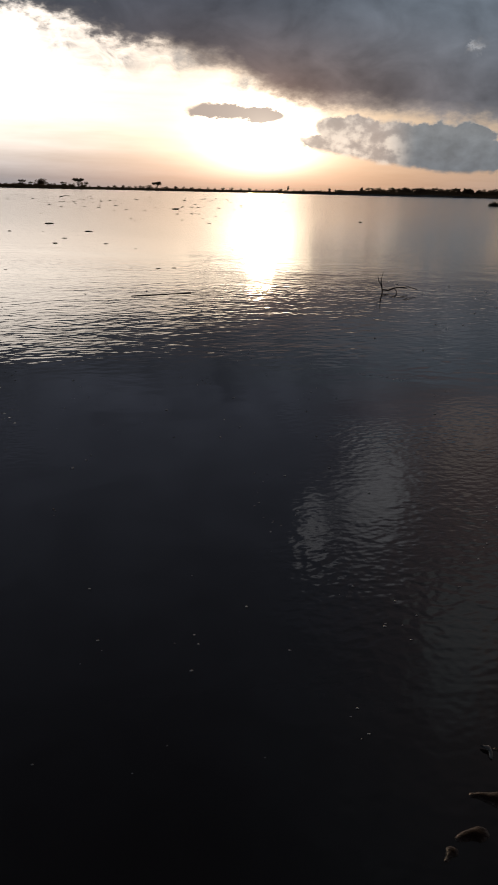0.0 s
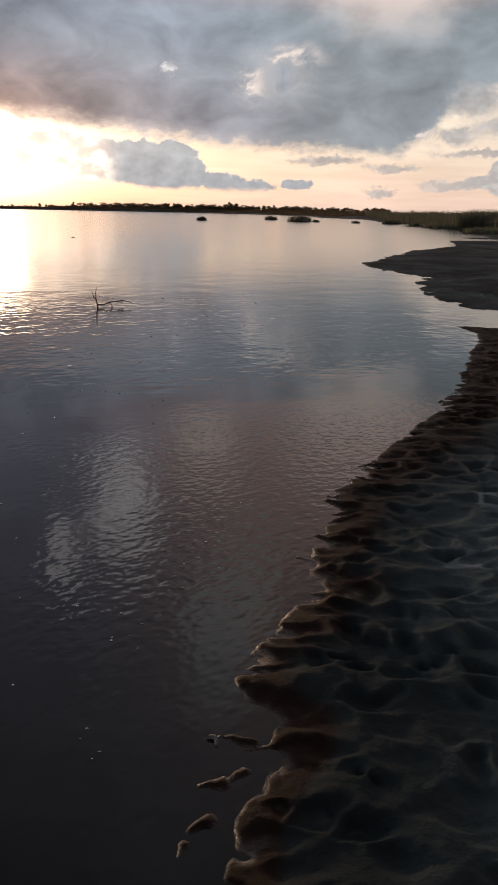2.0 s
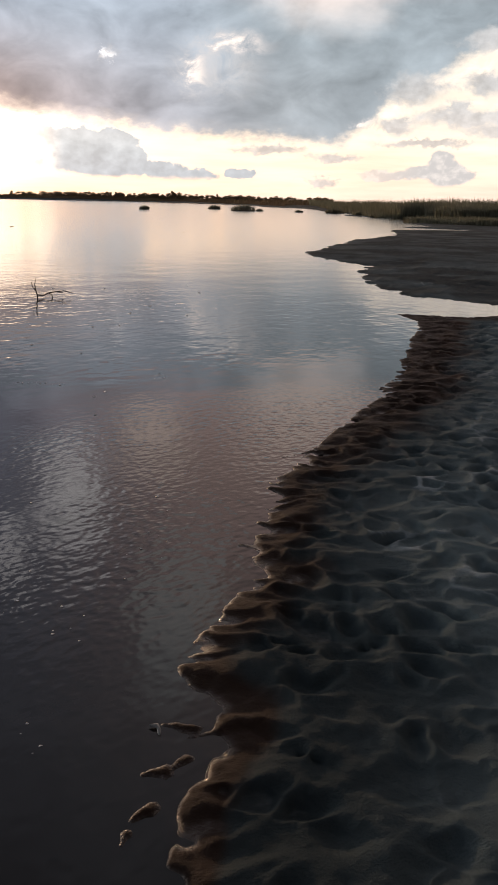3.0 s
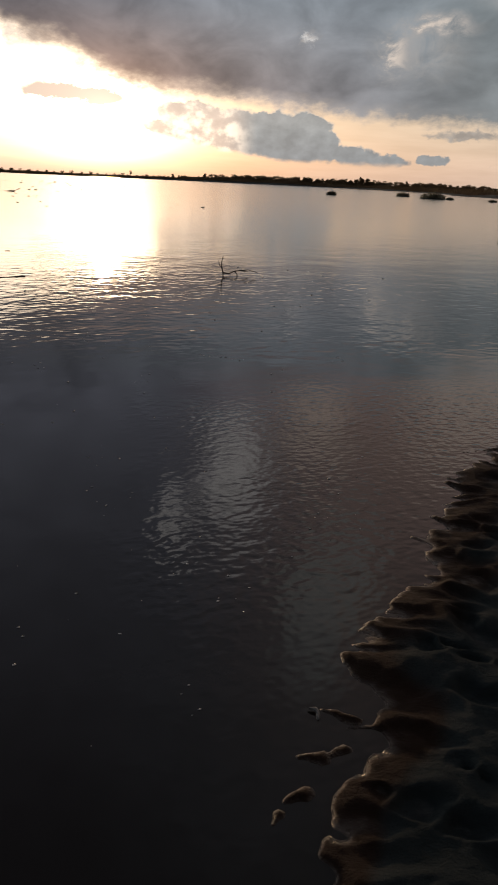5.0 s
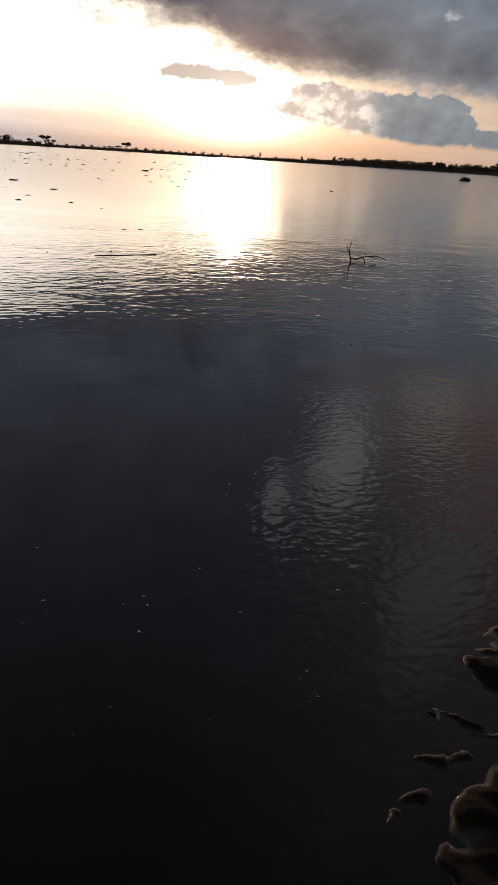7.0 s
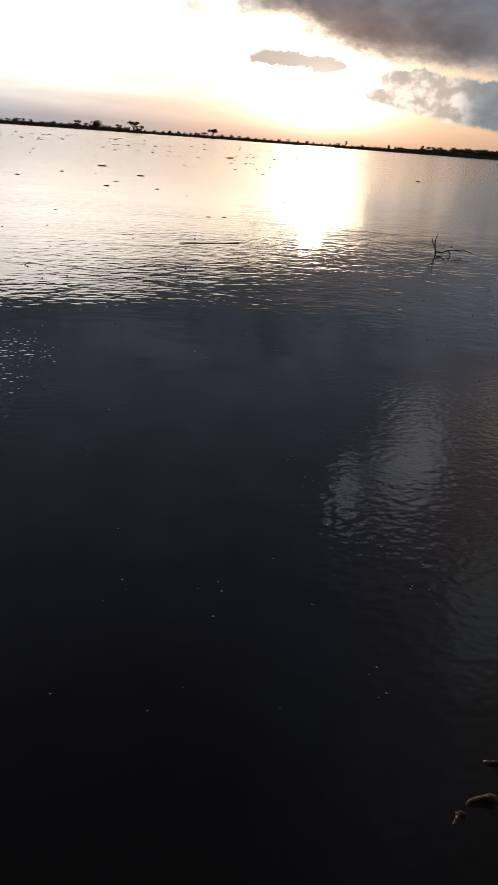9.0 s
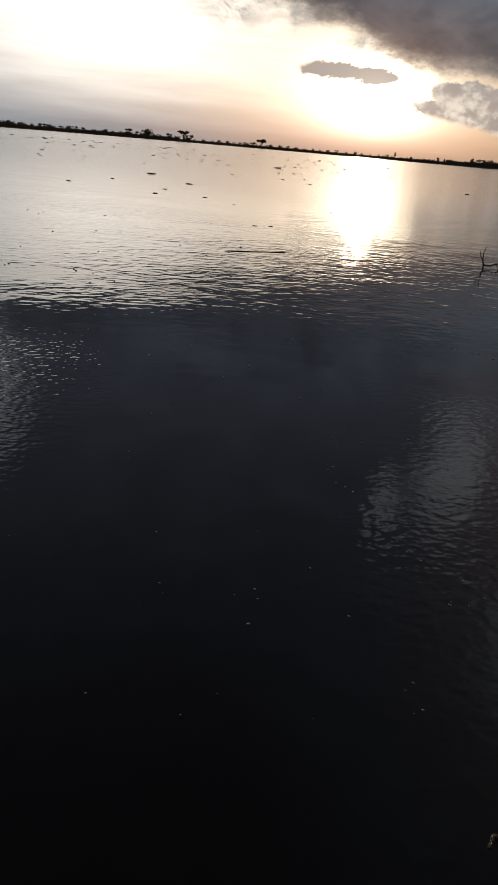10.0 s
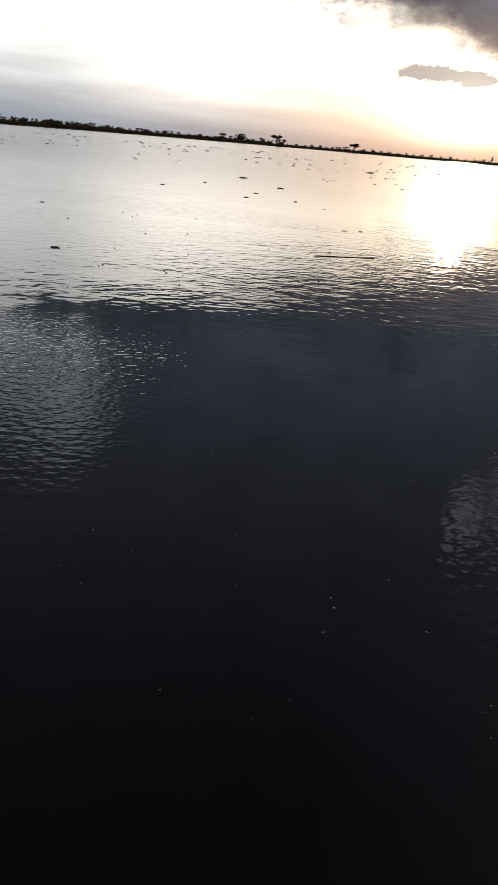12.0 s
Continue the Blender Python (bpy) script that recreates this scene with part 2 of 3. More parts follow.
make_sky()
sun_data = bpy.data.lights.new("sun", "SUN")
sun_data.energy, sun_data.angle, sun_data.color = 0.45, radians(2.0), (1.0, 0.66, 0.40)
sun = new("sun", sun_data)
au, av = radians(SUN_U), radians(SUN_V)
sun.matrix_world = look((0, 0, 0), (-math.sin(au) * math.cos(av), -math.cos(au) * math.cos(av), -math.sin(av)))


# ---------------------------------------------------------------- materials
def material(name):
    m = bpy.data.materials.new(name)
    m.use_nodes = True
    return m, m.node_tree, m.node_tree.nodes["Principled BSDF"]


def bump(tree, bsdf, height, strength=1.0, distance=1.0):
    n = tree.nodes.new("ShaderNodeBump")
    n.inputs["Strength"].default_value, n.inputs["Distance"].default_value = strength, distance
    tree.links.new(height.out, n.inputs["Height"])
    tree.links.new(n.outputs[0], bsdf.inputs["Normal"])


def place(tree):
    n = tree.nodes.new("ShaderNodeNewGeometry")
    return Sock(tree, n.outputs["Position"])


def split(tree, vec):
    n = tree.nodes.new("ShaderNodeSeparateXYZ")
    tree.links.new(vec.out, n.inputs[0])
    return [Sock(tree, n.outputs[i]) for i in range(3)]


def water_material():
    m, tree, b = material("river_water")
    pos = place(tree)
    x, y, z = split(tree, pos)
    # crests run nearly across the view, a little askew
    a = combine(tree, x * 0.85 + y * 0.12, y - x * 0.22, 0.0)
    warp = noise_tex(tree, pos, 0.6, 2)
    c = combine(tree, x * 0.85, y * 0.92 + warp * 0.5 - x * 0.2, 4.0)
    # wind lies on the water in patches; between them it is slack
    slack = x.step(-1.1, -1.9) + x.step(-0.1, 0.5)
    breeze = (noise_tex(tree, combine(tree, x * 0.8, y, 1.0), 0.6, 3, 0.5).step(0.36, 0.56, 0.25, 1.0) * slack).max(0.04)
    gust = noise_tex(tree, combine(tree, x * 0.45, y, 9.0), 0.20, 3, 0.55).step(0.30, 0.52, 0.40, 1.0)
    slick = noise_tex(tree, combine(tree, x * 0.05 + y * 0.01, y * 0.45, 2.0), 1.0, 3, 0.6).step(0.36, 0.56, 0.60, 1.1)
    # short ripples by the bank, longer ones out in the stream
    short = noise_tex(tree, a, 16.5, 1.0, 0.5) * 0.0044 + noise_tex(tree, c, 26.0, 0.5, 0.5) * 0.0009
    long = noise_tex(tree, c, 5.6, 1.0, 0.5) * 0.0062 + noise_tex(tree, a, 11.0, 0.6, 0.5) * 0.0020
    swell = noise_tex(tree, a, 0.9, 2) * 0.006
    near = short * breeze * y.step(1.9, 3.2, 0.25, 1.0) * y.step(6.4, 4.7)
    bump(tree, b, near + long * gust * slick * y.step(5.5, 8.0, 0.06, 1.0) * (y + x * 1.1).step(11, 24, 1.0, 0.15) * y.step(14, 30, 1.0, 0.3) + swell)
    silt = noise_tex(tree, pos, 0.35, 3)
    tree.links.new(mix(tree, silt, (0.0128, 0.0110, 0.0106), (0.0176, 0.0150, 0.0142)).out, b.inputs["Base Color"])
    # the open stream is ruffled by wind, the water under the bank lies still
    tree.links.new((y + x * 1.1).step(6, 26, 0.012, 0.13).out, b.inputs["Roughness"])
    b.inputs["IOR"].default_value = 1.333
    return m


def sand_material():
    m, tree, b = material("wet_river_sand")
    pos = place(tree)
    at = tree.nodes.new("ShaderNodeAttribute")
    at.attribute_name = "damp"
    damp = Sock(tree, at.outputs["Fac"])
    grain = noise_tex(tree, pos, 420.0, 3, 0.7)
    clod = noise_tex(tree, pos, 38.0, 4, 0.6)
    stain = noise_tex(tree, pos, 2.6, 5, 0.6)
    wide = noise_tex(tree, pos, 0.35, 4, 0.6)
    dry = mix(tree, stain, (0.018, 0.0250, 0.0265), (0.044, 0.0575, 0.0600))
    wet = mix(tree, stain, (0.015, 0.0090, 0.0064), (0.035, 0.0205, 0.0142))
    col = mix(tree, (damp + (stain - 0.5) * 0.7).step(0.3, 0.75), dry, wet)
    ai = tree.nodes.new("ShaderNodeAttribute")
    ai.attribute_name = "aired"
    col = scaled(tree, col, Sock(tree, ai.outputs["Fac"]).line(0.0, 1.0, 0.88, 3.1))
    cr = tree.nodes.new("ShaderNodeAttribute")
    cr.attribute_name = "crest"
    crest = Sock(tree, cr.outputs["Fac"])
    # crests painted pale against the pits: dried crust, plus sky sheen put into the colour
    pale_top = mix(tree, damp, (0.270, 0.315, 0.325), (0.058, 0.039, 0.029))
    col = mix(tree, (crest + (stain - 0.5) * 0.6 + (clod - 0.5) * 0.3).step(0.26, 0.95), col, pale_top)
    col = scaled(tree, col, grain.line(0.3, 0.7, 0.72, 1.28))
    col = scaled(tree, col, wide.line(0.3, 0.7, 0.72, 1.3))
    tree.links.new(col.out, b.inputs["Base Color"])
    # a wet gleam where water laps the edge
    ri = tree.nodes.new("ShaderNodeAttribute")
    ri.attribute_name = "rim"
    lap = Sock(tree, ri.outputs["Fac"])
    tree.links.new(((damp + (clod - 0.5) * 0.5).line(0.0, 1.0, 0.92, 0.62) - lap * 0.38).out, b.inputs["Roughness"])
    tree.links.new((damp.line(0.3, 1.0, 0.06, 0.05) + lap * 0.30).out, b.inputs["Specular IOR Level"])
    bump(tree, b, grain * 0.0018 + clod * 0.006 + noise_tex(tree, pos, 110.0, 3, 0.65) * 0.0045)
    return m


def plant_material(name, a, b_, rough=0.7):
    m, tree, b = material(name)
    n = tree.nodes.new("ShaderNodeNewGeometry")
    r = Sock(tree, n.outputs["Random Per Island"])
    vary = noise_tex(tree, Sock(tree, n.outputs["Position"]), 1.5, 3)
    tree.links.new(mix(tree, r * 0.6 + vary * 0.5, a, b_).out, b.inputs["Base Color"])
    b.inputs["Roughness"].default_value = rough
    b.inputs["Specular IOR Level"].default_value = 0.2
    # thin leaves let light through
    thin = tree.nodes.new("ShaderNodeBsdfTranslucent")
    both = tree.nodes.new("ShaderNodeMixShader")
    both.inputs[0].default_value = 0.42
    tree.links.new(mix(tree, r * 0.6 + vary * 0.5, [1.5 * k for k in a], [1.5 * k for k in b_]).out, thin.inputs["Color"])
    tree.links.new(b.outputs[0], both.inputs[1])
    tree.links.new(thin.outputs[0], both.inputs[2])
    tree.links.new(both.outputs[0], tree.nodes["Material Output"].inputs["Surface"])
    return m


def bark_material(name, a, b_):
    m, tree, b = material(name)
    pos = place(tree)
    n1 = noise_tex(tree, pos, 30.0, 5, 0.65)
    tree.links.new(mix(tree, n1, a, b_).out, b.inputs["Base Color"])
    b.inputs["Roughness"].default_value = 0.75
    bump(tree, b, n1 * 0.004)
    return m


WATER = water_material()
SAND = sand_material()
LEAF = plant_material("dark_foliage", (0.085, 0.062, 0.038), (0.160, 0.118, 0.070))
REED = plant_material("reed_blades", (0.076, 0.082, 0.056), (0.185, 0.180, 0.128))
GRASS = plant_material("bank_grass", (0.080, 0.060, 0.038), (0.170, 0.124, 0.078))
WEED = plant_material("floating_weed_leaf", (0.025, 0.028, 0.012), (0.070, 0.062, 0.030), 0.5)
BARK = bark_material("grey_bark", (0.045, 0.035, 0.028), (0.120, 0.095, 0.075))
DRIFT = bark_material("soaked_driftwood", (0.030, 0.022, 0.018), (0.085, 0.062, 0.048))


def foam_material():
    m, tree, b = material("river_foam")
    pos = place(tree)
    n1 = noise_tex(tree, pos, 160.0, 3)
    tree.links.new(mix(tree, n1, (0.45, 0.44, 0.42), (0.80, 0.79, 0.77)).out, b.inputs["Base Color"])
    b.inputs["Roughness"].default_value = 0.35
    bump(tree, b, n1 * 0.002)
    return m


FOAM = foam_material()


def pale_material():
    m, tree, b = material("sodden_leaf")
    n1 = noise_tex(tree, place(tree), 90.0, 4)
    tree.links.new(mix(tree, n1, (0.10, 0.10, 0.095), (0.24, 0.24, 0.23)).out, b.inputs["Base Color"])
    b.inputs["Roughness"].default_value = 0.55
    return m


SODDEN = pale_material()


# ---------------------------------------------------------------- ground: one sheet with both banks and the river bed
def hash2(i, j, k):
    h = (i * 374761393 + j * 668265263 + k * 2147483647) & 0xFFFFFFFF
    h = ((h ^ (h >> 13)) * 1274126177) & 0xFFFFFFFF
    return ((h ^ (h >> 16)) & 0xFFFF) / 65535.0


def value_noise(x, y, k=0):
    i, j = np.floor(x).astype(np.int64), np.floor(y).astype(np.int64)
    a, b = x - i, y - j
    a, b = a * a * (3 - 2 * a), b * b * (3 - 2 * b)
    return ((hash2(i, j, k) * (1 - a) + hash2(i + 1, j, k) * a) * (1 - b) + (hash2(i, j + 1, k) * (1 - a) + hash2(i + 1, j + 1, k) * a) * b)


def fbm(x, y, k=0, octaves=4):
    total, amp, norm = 0, 1.0, 0.0
    for o in range(octaves):
        total = total + amp * value_noise(x * 2**o + 17.3 * o, y * 2**o - 9.1 * o, k + o)
        norm += amp
        amp *= 0.5
    return total / norm


def bowls(x, y, k, spread=0.92):
    """Distances to the nearest and the next of a field of scattered pits, one to each unit cell, and a random number of the nearest."""
    i, j = np.floor(x).astype(np.int64), np.floor(y).astype(np.int64)
    best, second, who = np.full(x.shape, 9.0), np.full(x.shape, 9.0), np.zeros(x.shape)
    for a in (-1, 0, 1):
        for b in (-1, 0, 1):
            ci, cj = i + a, j + b
            dx = ci + 0.5 + spread * (hash2(ci, cj, k) - 0.5) - x
            dy = cj + 0.5 + spread * (hash2(ci, cj, k + 7) - 0.5) - y
            d = np.hypot(dx, dy) / (0.7 + 0.6 * hash2(ci, cj, k + 13))
            near = d < best
            second = np.where(near, best, np.minimum(second, d))
            best = np.where(near, d, best)
            who = np.where(near, hash2(ci, cj, k + 21), who)
    return best, second, who


def inside_distance(x, y, shore):
    """Metres to the outline, positive inside it."""
    pts = np.array(shore, float)
    best, inside = np.full(x.shape, 1e18), np.zeros(x.shape, bool)
    for (ax, ay), (bx, by) in zip(pts, np.roll(pts, -1, 0)):
        ex, ey = bx - ax, by - ay
        s = np.clip(((x - ax) * ex + (y - ay) * ey) / (ex * ex + ey * ey), 0, 1)
        best = np.minimum(best, (x - ax - s * ex) ** 2 + (y - ay - s * ey) ** 2)
        if by != ay:
            cross = ((ay > y) != (by > y)) & (x < ex * (y - ay) / ey + ax)
            inside ^= cross
    return np.where(inside, 1, -1) * np.sqrt(best)


NEAR_BANK = [(-60, -30), (-8, -3), (-2, 0.1), (-0.7, 0.5), (0.0, 0.8), (0.45, 1.1), (0.62, 1.36), (0.72, 1.52), (0.90, 1.72), (0.97, 1.86), (0.92, 2.00), (1.02, 2.20),
             (1.22, 2.40), (1.24, 2.56), (1.46, 2.70), (1.50, 2.98), (1.68, 3.16), (1.98, 3.52), (2.18, 3.76), (2.56, 4.08), (2.88, 4.40),
             (3.26, 4.74), (3.96, 5.25), (4.62, 6.05), (5.24, 6.75), (6.98, 8.79), (7.12, 9.45), (7.75, 9.02), (8.6, 8.85), (12, 8.3), (40, 6), (60, -30)]
FAR_SHORE = [(40, 7.2), (12, 9.2), (9.3, 9.85), (8.9, 11.4), (9.05, 12.6), (9.7, 14.4), (10.8, 16.4), (11.9, 17.5), (11.8, 19.2), (12.4, 22.3), (15.2, 25.6),
             (15.6, 26.4), (20.6, 31.6), (26.2, 36.4), (29.0, 41.2), (31.0, 43.6), (37.4, 42.9), (37.2, 45.4), (35.4, 49.0), (40.5, 52.0), (46.5, 64.0), (60.5, 73.5), (60, 80), (57, 84), (60, 98), (77, 118), (74, 124), (112, 201), (118, 250),
             (143, 300), (165, 410), (150, 545), (0, 600), (-100, 560), (-160, 440), (-165, 275), (-300, 120), (-4000, -900), (-4500, 4500), (4500, 4500), (4500, 7)]


# little mud crests left standing in the shallows: from, to, height
RIDGES = [(0.525, 1.455, 0.548, 1.482, 0.010), (0.575, 1.525, 0.625, 1.540, 0.012), (0.655, 1.675, 0.715, 1.665, 0.013), (0.735, 1.665, 0.80, 1.69, 0.011),
          (0.775, 1.865, 0.86, 1.80, 0.015), (0.83, 1.77, 0.93, 1.76, 0.014), (2.34, 4.08, 2.60, 4.12, 0.012), (7.02, 9.55, 7.6, 9.15, 0.03)]


def heights(x, y):
    r = np.hypot(x, y)
    n1 = fbm(x * 2.2, y * 2.2, 3, 4) - 0.5
    n2 = fbm(x * 0.35, y * 0.35, 8, 4) - 0.5
    fine = np.clip((14 - r) / 6, 0, 1)
    da = inside_distance(x, y, NEAR_BANK) + 0.16 * n1 * np.minimum(1, r / 2.5)
    db = inside_distance(x, y, FAR_SHORE) + 0.35 * (fbm(x * 3.7, y * 3.7, 15, 3) - 0.5) + n1 * 0.5 * np.clip(r / 20, 0.2, 1) + n2 * np.clip(r * 0.016, 0.4, 4)
    d = np.maximum(da, db)
    dry = np.maximum(d, 0)
    up = 0.030 * (1 - np.exp(-dry / 0.22)) + np.where(da > db, 0.034, 0.010) * np.minimum(dry, 5)
    up = up + 0.9 * np.clip((db - 9) / 30, 0, 1) * np.clip((r - 40) / 40, 0, 1) + 0.5 * np.clip((db - 2) / 12, 0, 1) * np.clip((r - 200) / 60, 0, 1)
    wet = np.minimum(d, 0)
    h = np.where(d > 0, up, -0.04 * (1 - np.exp(wet / 0.20)) + 0.15 * np.maximum(wet, -6))
    # trodden pits with thin ridges between them, and broad hollows under these
    wx = x + 0.20 * (fbm(x * 3.3, y * 3.3, 40, 3) - 0.5) + 0.045 * (fbm(x * 10, y * 10, 44, 2) - 0.5)
    wy = y + 0.20 * (fbm(x * 3.3, y * 3.3, 50, 3) - 0.5) + 0.045 * (fbm(x * 10, y * 10, 54, 2) - 0.5)
    along, across = wx * 0.82 - wy * 0.57, wx * 0.57 + wy * 0.82
    b1, n1st, w1 = bowls(along / 0.185, across / 0.135, 60)
    b2, n2nd, w2 = bowls(along / 0.42 + 3.7, across / 0.30 + 1.1, 90)
    deep = 0.12 + 1.0 * w1**1.5
    away = np.clip((n1st - b1) / (n1st + b1 + 1e-6) / 0.70, 0, 1)
    pit = 1 - deep * away * away * (3 - 2 * away)
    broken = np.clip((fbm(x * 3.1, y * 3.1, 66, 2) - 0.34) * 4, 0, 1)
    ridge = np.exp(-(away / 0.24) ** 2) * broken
    away2 = np.clip((n2nd - b2) / (n2nd + b2 + 1e-6) / 0.7, 0, 1)
    pit2 = 1 - (0.3 + 0.8 * w2) * away2 * away2 * (3 - 2 * away2)
    furrow = 1 - np.abs(2 * fbm(along * 3.0, across * 8.0, 140, 3) - 1)
    furrow = np.clip((furrow - 0.45) / 0.55, 0, 1) ** 1.6
    trod = np.clip((fbm(x * 0.9, y * 0.9, 70, 2) - 0.15) * 2.4, 0.55, 1)
    zone = np.exp(-np.maximum(0, -d) / 0.07) * np.clip((60 - r) / 30, 0, 1) * np.where(da > db, 1, 0.8)
    shy = np.clip(0.62 + d / 0.45, 0.62, 1)
    relief = ((0.052 * (pit - 0.86) + 0.005 * ridge) * trod * shy + 0.030 * (pit2 - 0.85) * shy + 0.012 * (furrow - 0.6) * np.clip((r - 1.6) / 1.4, 0, 1)
              + 0.014 * (fbm(x * 7, y * 9, 81, 3) - 0.5) + np.where(da > db, 0.026, 0.11) * (fbm(x * 1.3, y * 1.3, 77, 4) - 0.5)) * zone
    for ax, ay, bx, by, top in RIDGES:
        ex, ey = bx - ax, by - ay
        s = np.clip(((x - ax) * ex + (y - ay) * ey) / (ex * ex + ey * ey), 0, 1)
        off = np.abs(np.hypot(x - ax - s * ex, y - ay - s * ey) + 0.016 * (fbm(x * 18, y * 18, 33, 2) - 0.5))
        # wedges, broadest where they leave the bank, with a lumpy outline
        lump = 0.25 + 0.9 * fbm(x * 34, y * 34, 35, 3)
        h = np.maximum(h, np.minimum(top * (0.6 + 0.5 * s) * lump - off * (0.60 - 0.20 * s), 0.008 + 0.006 * s))
    h = h + relief
    # pits behind the edge hold damp sand, not water
    h = h + 0.88 * np.clip((d - 0.02) / 0.12, 0, 1) * np.maximum(0, 0.006 - h)
    h = h + fine * 0.009 * (fbm(x * 20, y * 24, 99, 3) - 0.5) * np.exp(-np.maximum(0, -d) / 0.3)
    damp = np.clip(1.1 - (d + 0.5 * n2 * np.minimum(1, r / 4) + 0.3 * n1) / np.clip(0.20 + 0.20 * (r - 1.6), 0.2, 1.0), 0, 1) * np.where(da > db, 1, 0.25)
    patchy = np.clip((fbm(x * 1.7, y * 1.7, 150, 3) - 0.30) * 3, 0.35, 1)
    aired = np.clip((d - 0.38 + 0.6 * (fbm(x * 1.1, y * 1.1, 170, 3) - 0.5)) / 0.7, 0, 1)
    aired = np.where(da > db, aired, 0.55 * np.clip((fbm(x * 0.9, y * 0.9, 200, 4) - 0.42) * 4, 0, 1))
    # mask for the painted contrast of sky-lit ridge tops and shaded pits
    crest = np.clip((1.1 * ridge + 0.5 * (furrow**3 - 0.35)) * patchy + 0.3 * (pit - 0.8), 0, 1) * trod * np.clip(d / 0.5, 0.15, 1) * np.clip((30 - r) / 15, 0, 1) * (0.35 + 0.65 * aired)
    rim = np.exp(-((h - 0.001) / 0.0028) ** 2) * np.where(da > db, 1, 0) * np.clip((12 - r) / 6, 0, 1)
    return h, damp, crest, aired, rim


def grid_lines():
    a = np.concatenate([np.arange(-34, 3, 0.8), np.arange(3, 57, 0.15), np.arange(57, 326, 0.9)])
    r = np.arange(0.02, 1.2, 0.02).tolist()
    for top, k in ((13, 0.0042), (70, 0.0095), (4900, 0.033)):
        while r[-1] < top:
            r.append(r[-1] * (1 + k))
    return np.radians(a), np.array(r)


def make_ground():
    a, r = grid_lines()
    na, nr = len(a), len(r)
    x, y = (r[:, None] * np.sin(a)[None]).ravel(), (r[:, None] * np.cos(a)[None]).ravel()
    h, damp, crest, aired, rim = heights(x, y)
    me = bpy.data.meshes.new("ground")
    co = np.stack([x, y, h], -1)
    i = np.arange(nr - 1)[:, None] * na
    j = np.arange(na)[None]
    k = (j + 1) % na
    quads = np.stack([i + j, i + na + j, i + na + k, i + k], -1).reshape(-1, 4)
    me.from_pydata(co, [], quads[:, ::-1])
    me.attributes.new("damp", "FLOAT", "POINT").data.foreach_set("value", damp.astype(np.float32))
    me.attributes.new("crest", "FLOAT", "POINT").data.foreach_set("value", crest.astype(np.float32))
    me.attributes.new("rim", "FLOAT", "POINT").data.foreach_set("value", rim.astype(np.float32))
    me.attributes.new("aired", "FLOAT", "POINT").data.foreach_set("value", aired.astype(np.float32))
    me.polygons.foreach_set("use_smooth", np.ones(len(me.polygons), bool))
    me.materials.append(SAND)
    me.update()
    return tagged(new("ground", me), "dark wet river sand trodden into pits along the water", "sand bank", kind="structure")


make_ground()


def make_water():
    bm = bmesh.new()
    # a flat sheet, finer near the bank
    lines = [-4800, -1500, -400, -120, -40, -15, -6, -2, 0, 2, 6, 15, 40, 120, 400, 1500, 4800]
    vs = [[bm.verts.new((x, y, 0)) for x in lines] for y in lines]
    for i in range(len(lines) - 1):
        for j in range(len(lines) - 1):
            bm.faces.new((vs[i][j], vs[i][j + 1], vs[i + 1][j + 1], vs[i + 1][j]))
    me = bpy.data.meshes.new("water")
    bm.to_mesh(me)
    me.materials.append(WATER)
    return tagged(new("water", me), "calm dark river water mirroring the evening sky", "river", kind="structure")


make_water()


def ground_at(x, y):
    return float(heights(np.array([float(x)]), np.array([float(y)]))[0][0])


# ---------------------------------------------------------------- mesh helpers
def mesh_from(name, verts, faces, mat, smooth=False):
    me = bpy.data.meshes.new(name)
    me.from_pydata(verts, [], faces)
    if smooth:
        me.polygons.foreach_set("use_smooth", np.ones(len(me.polygons), bool))
    me.materials.append(mat)
    me.update()
    return me


def part(name, me, parent, label=""):
    ob = new(name, me)
    ob.parent = parent
    return tagged(ob, label) if label else ob


def tube(verts, faces, pts, radii, sides=6):
    """Adds a tapered tube along pts, closed at both ends."""
    start = len(verts)
    pts = [Vector(p) for p in pts]
    for i, p in enumerate(pts):
        d = (pts[min(i + 1, len(pts) - 1)] - pts[max(i - 1, 0)]).normalized()
        s = d.cross(Vector((0.31, 0.17, 0.93))).normalized()
        w = d.cross(s)
        for k in range(sides):
            a = math.tau * k / sides
            verts.append(tuple(p + (s * math.cos(a) + w * math.sin(a)) * radii[i]))
    for i in range(len(pts) - 1):
        for k in range(sides):
            a, b = start + i * sides + k, start + i * sides + (k + 1) % sides
            faces.append((a, b, b + sides, a + sides))
    faces.append(tuple(start + k for k in range(sides))[::-1])
    last = start + (len(pts) - 1) * sides
    faces.append(tuple(last + k for k in range(sides)))


def leaves(verts, faces, centre, radius, count, size, rng, flat=0.7):
    """Many small tilted leaf blades in an uneven clump."""
    for _ in range(count):
        d = Vector((rng.gauss(0, 1), rng.gauss(0, 1), rng.gauss(0, 1))).normalized() * radius * rng.random() ** 0.45
        d.z *= flat
        c = Vector(centre) + d
        n = Vector((rng.gauss(0, 1), rng.gauss(0, 1), rng.gauss(0, 0.8))).normalized()
        s = n.orthogonal().normalized()
        w = n.cross(s)
        l, b = size * rng.uniform(0.7, 1.4), size * rng.uniform(0.35, 0.7)
        i = len(verts)
        verts += [tuple(c - s * l), tuple(c + w * b + n * b * 0.3), tuple(c + s * l), tuple(c - w * b + n * b * 0.3)]
        faces += [(i, i + 1, i + 2), (i, i + 2, i + 3)]


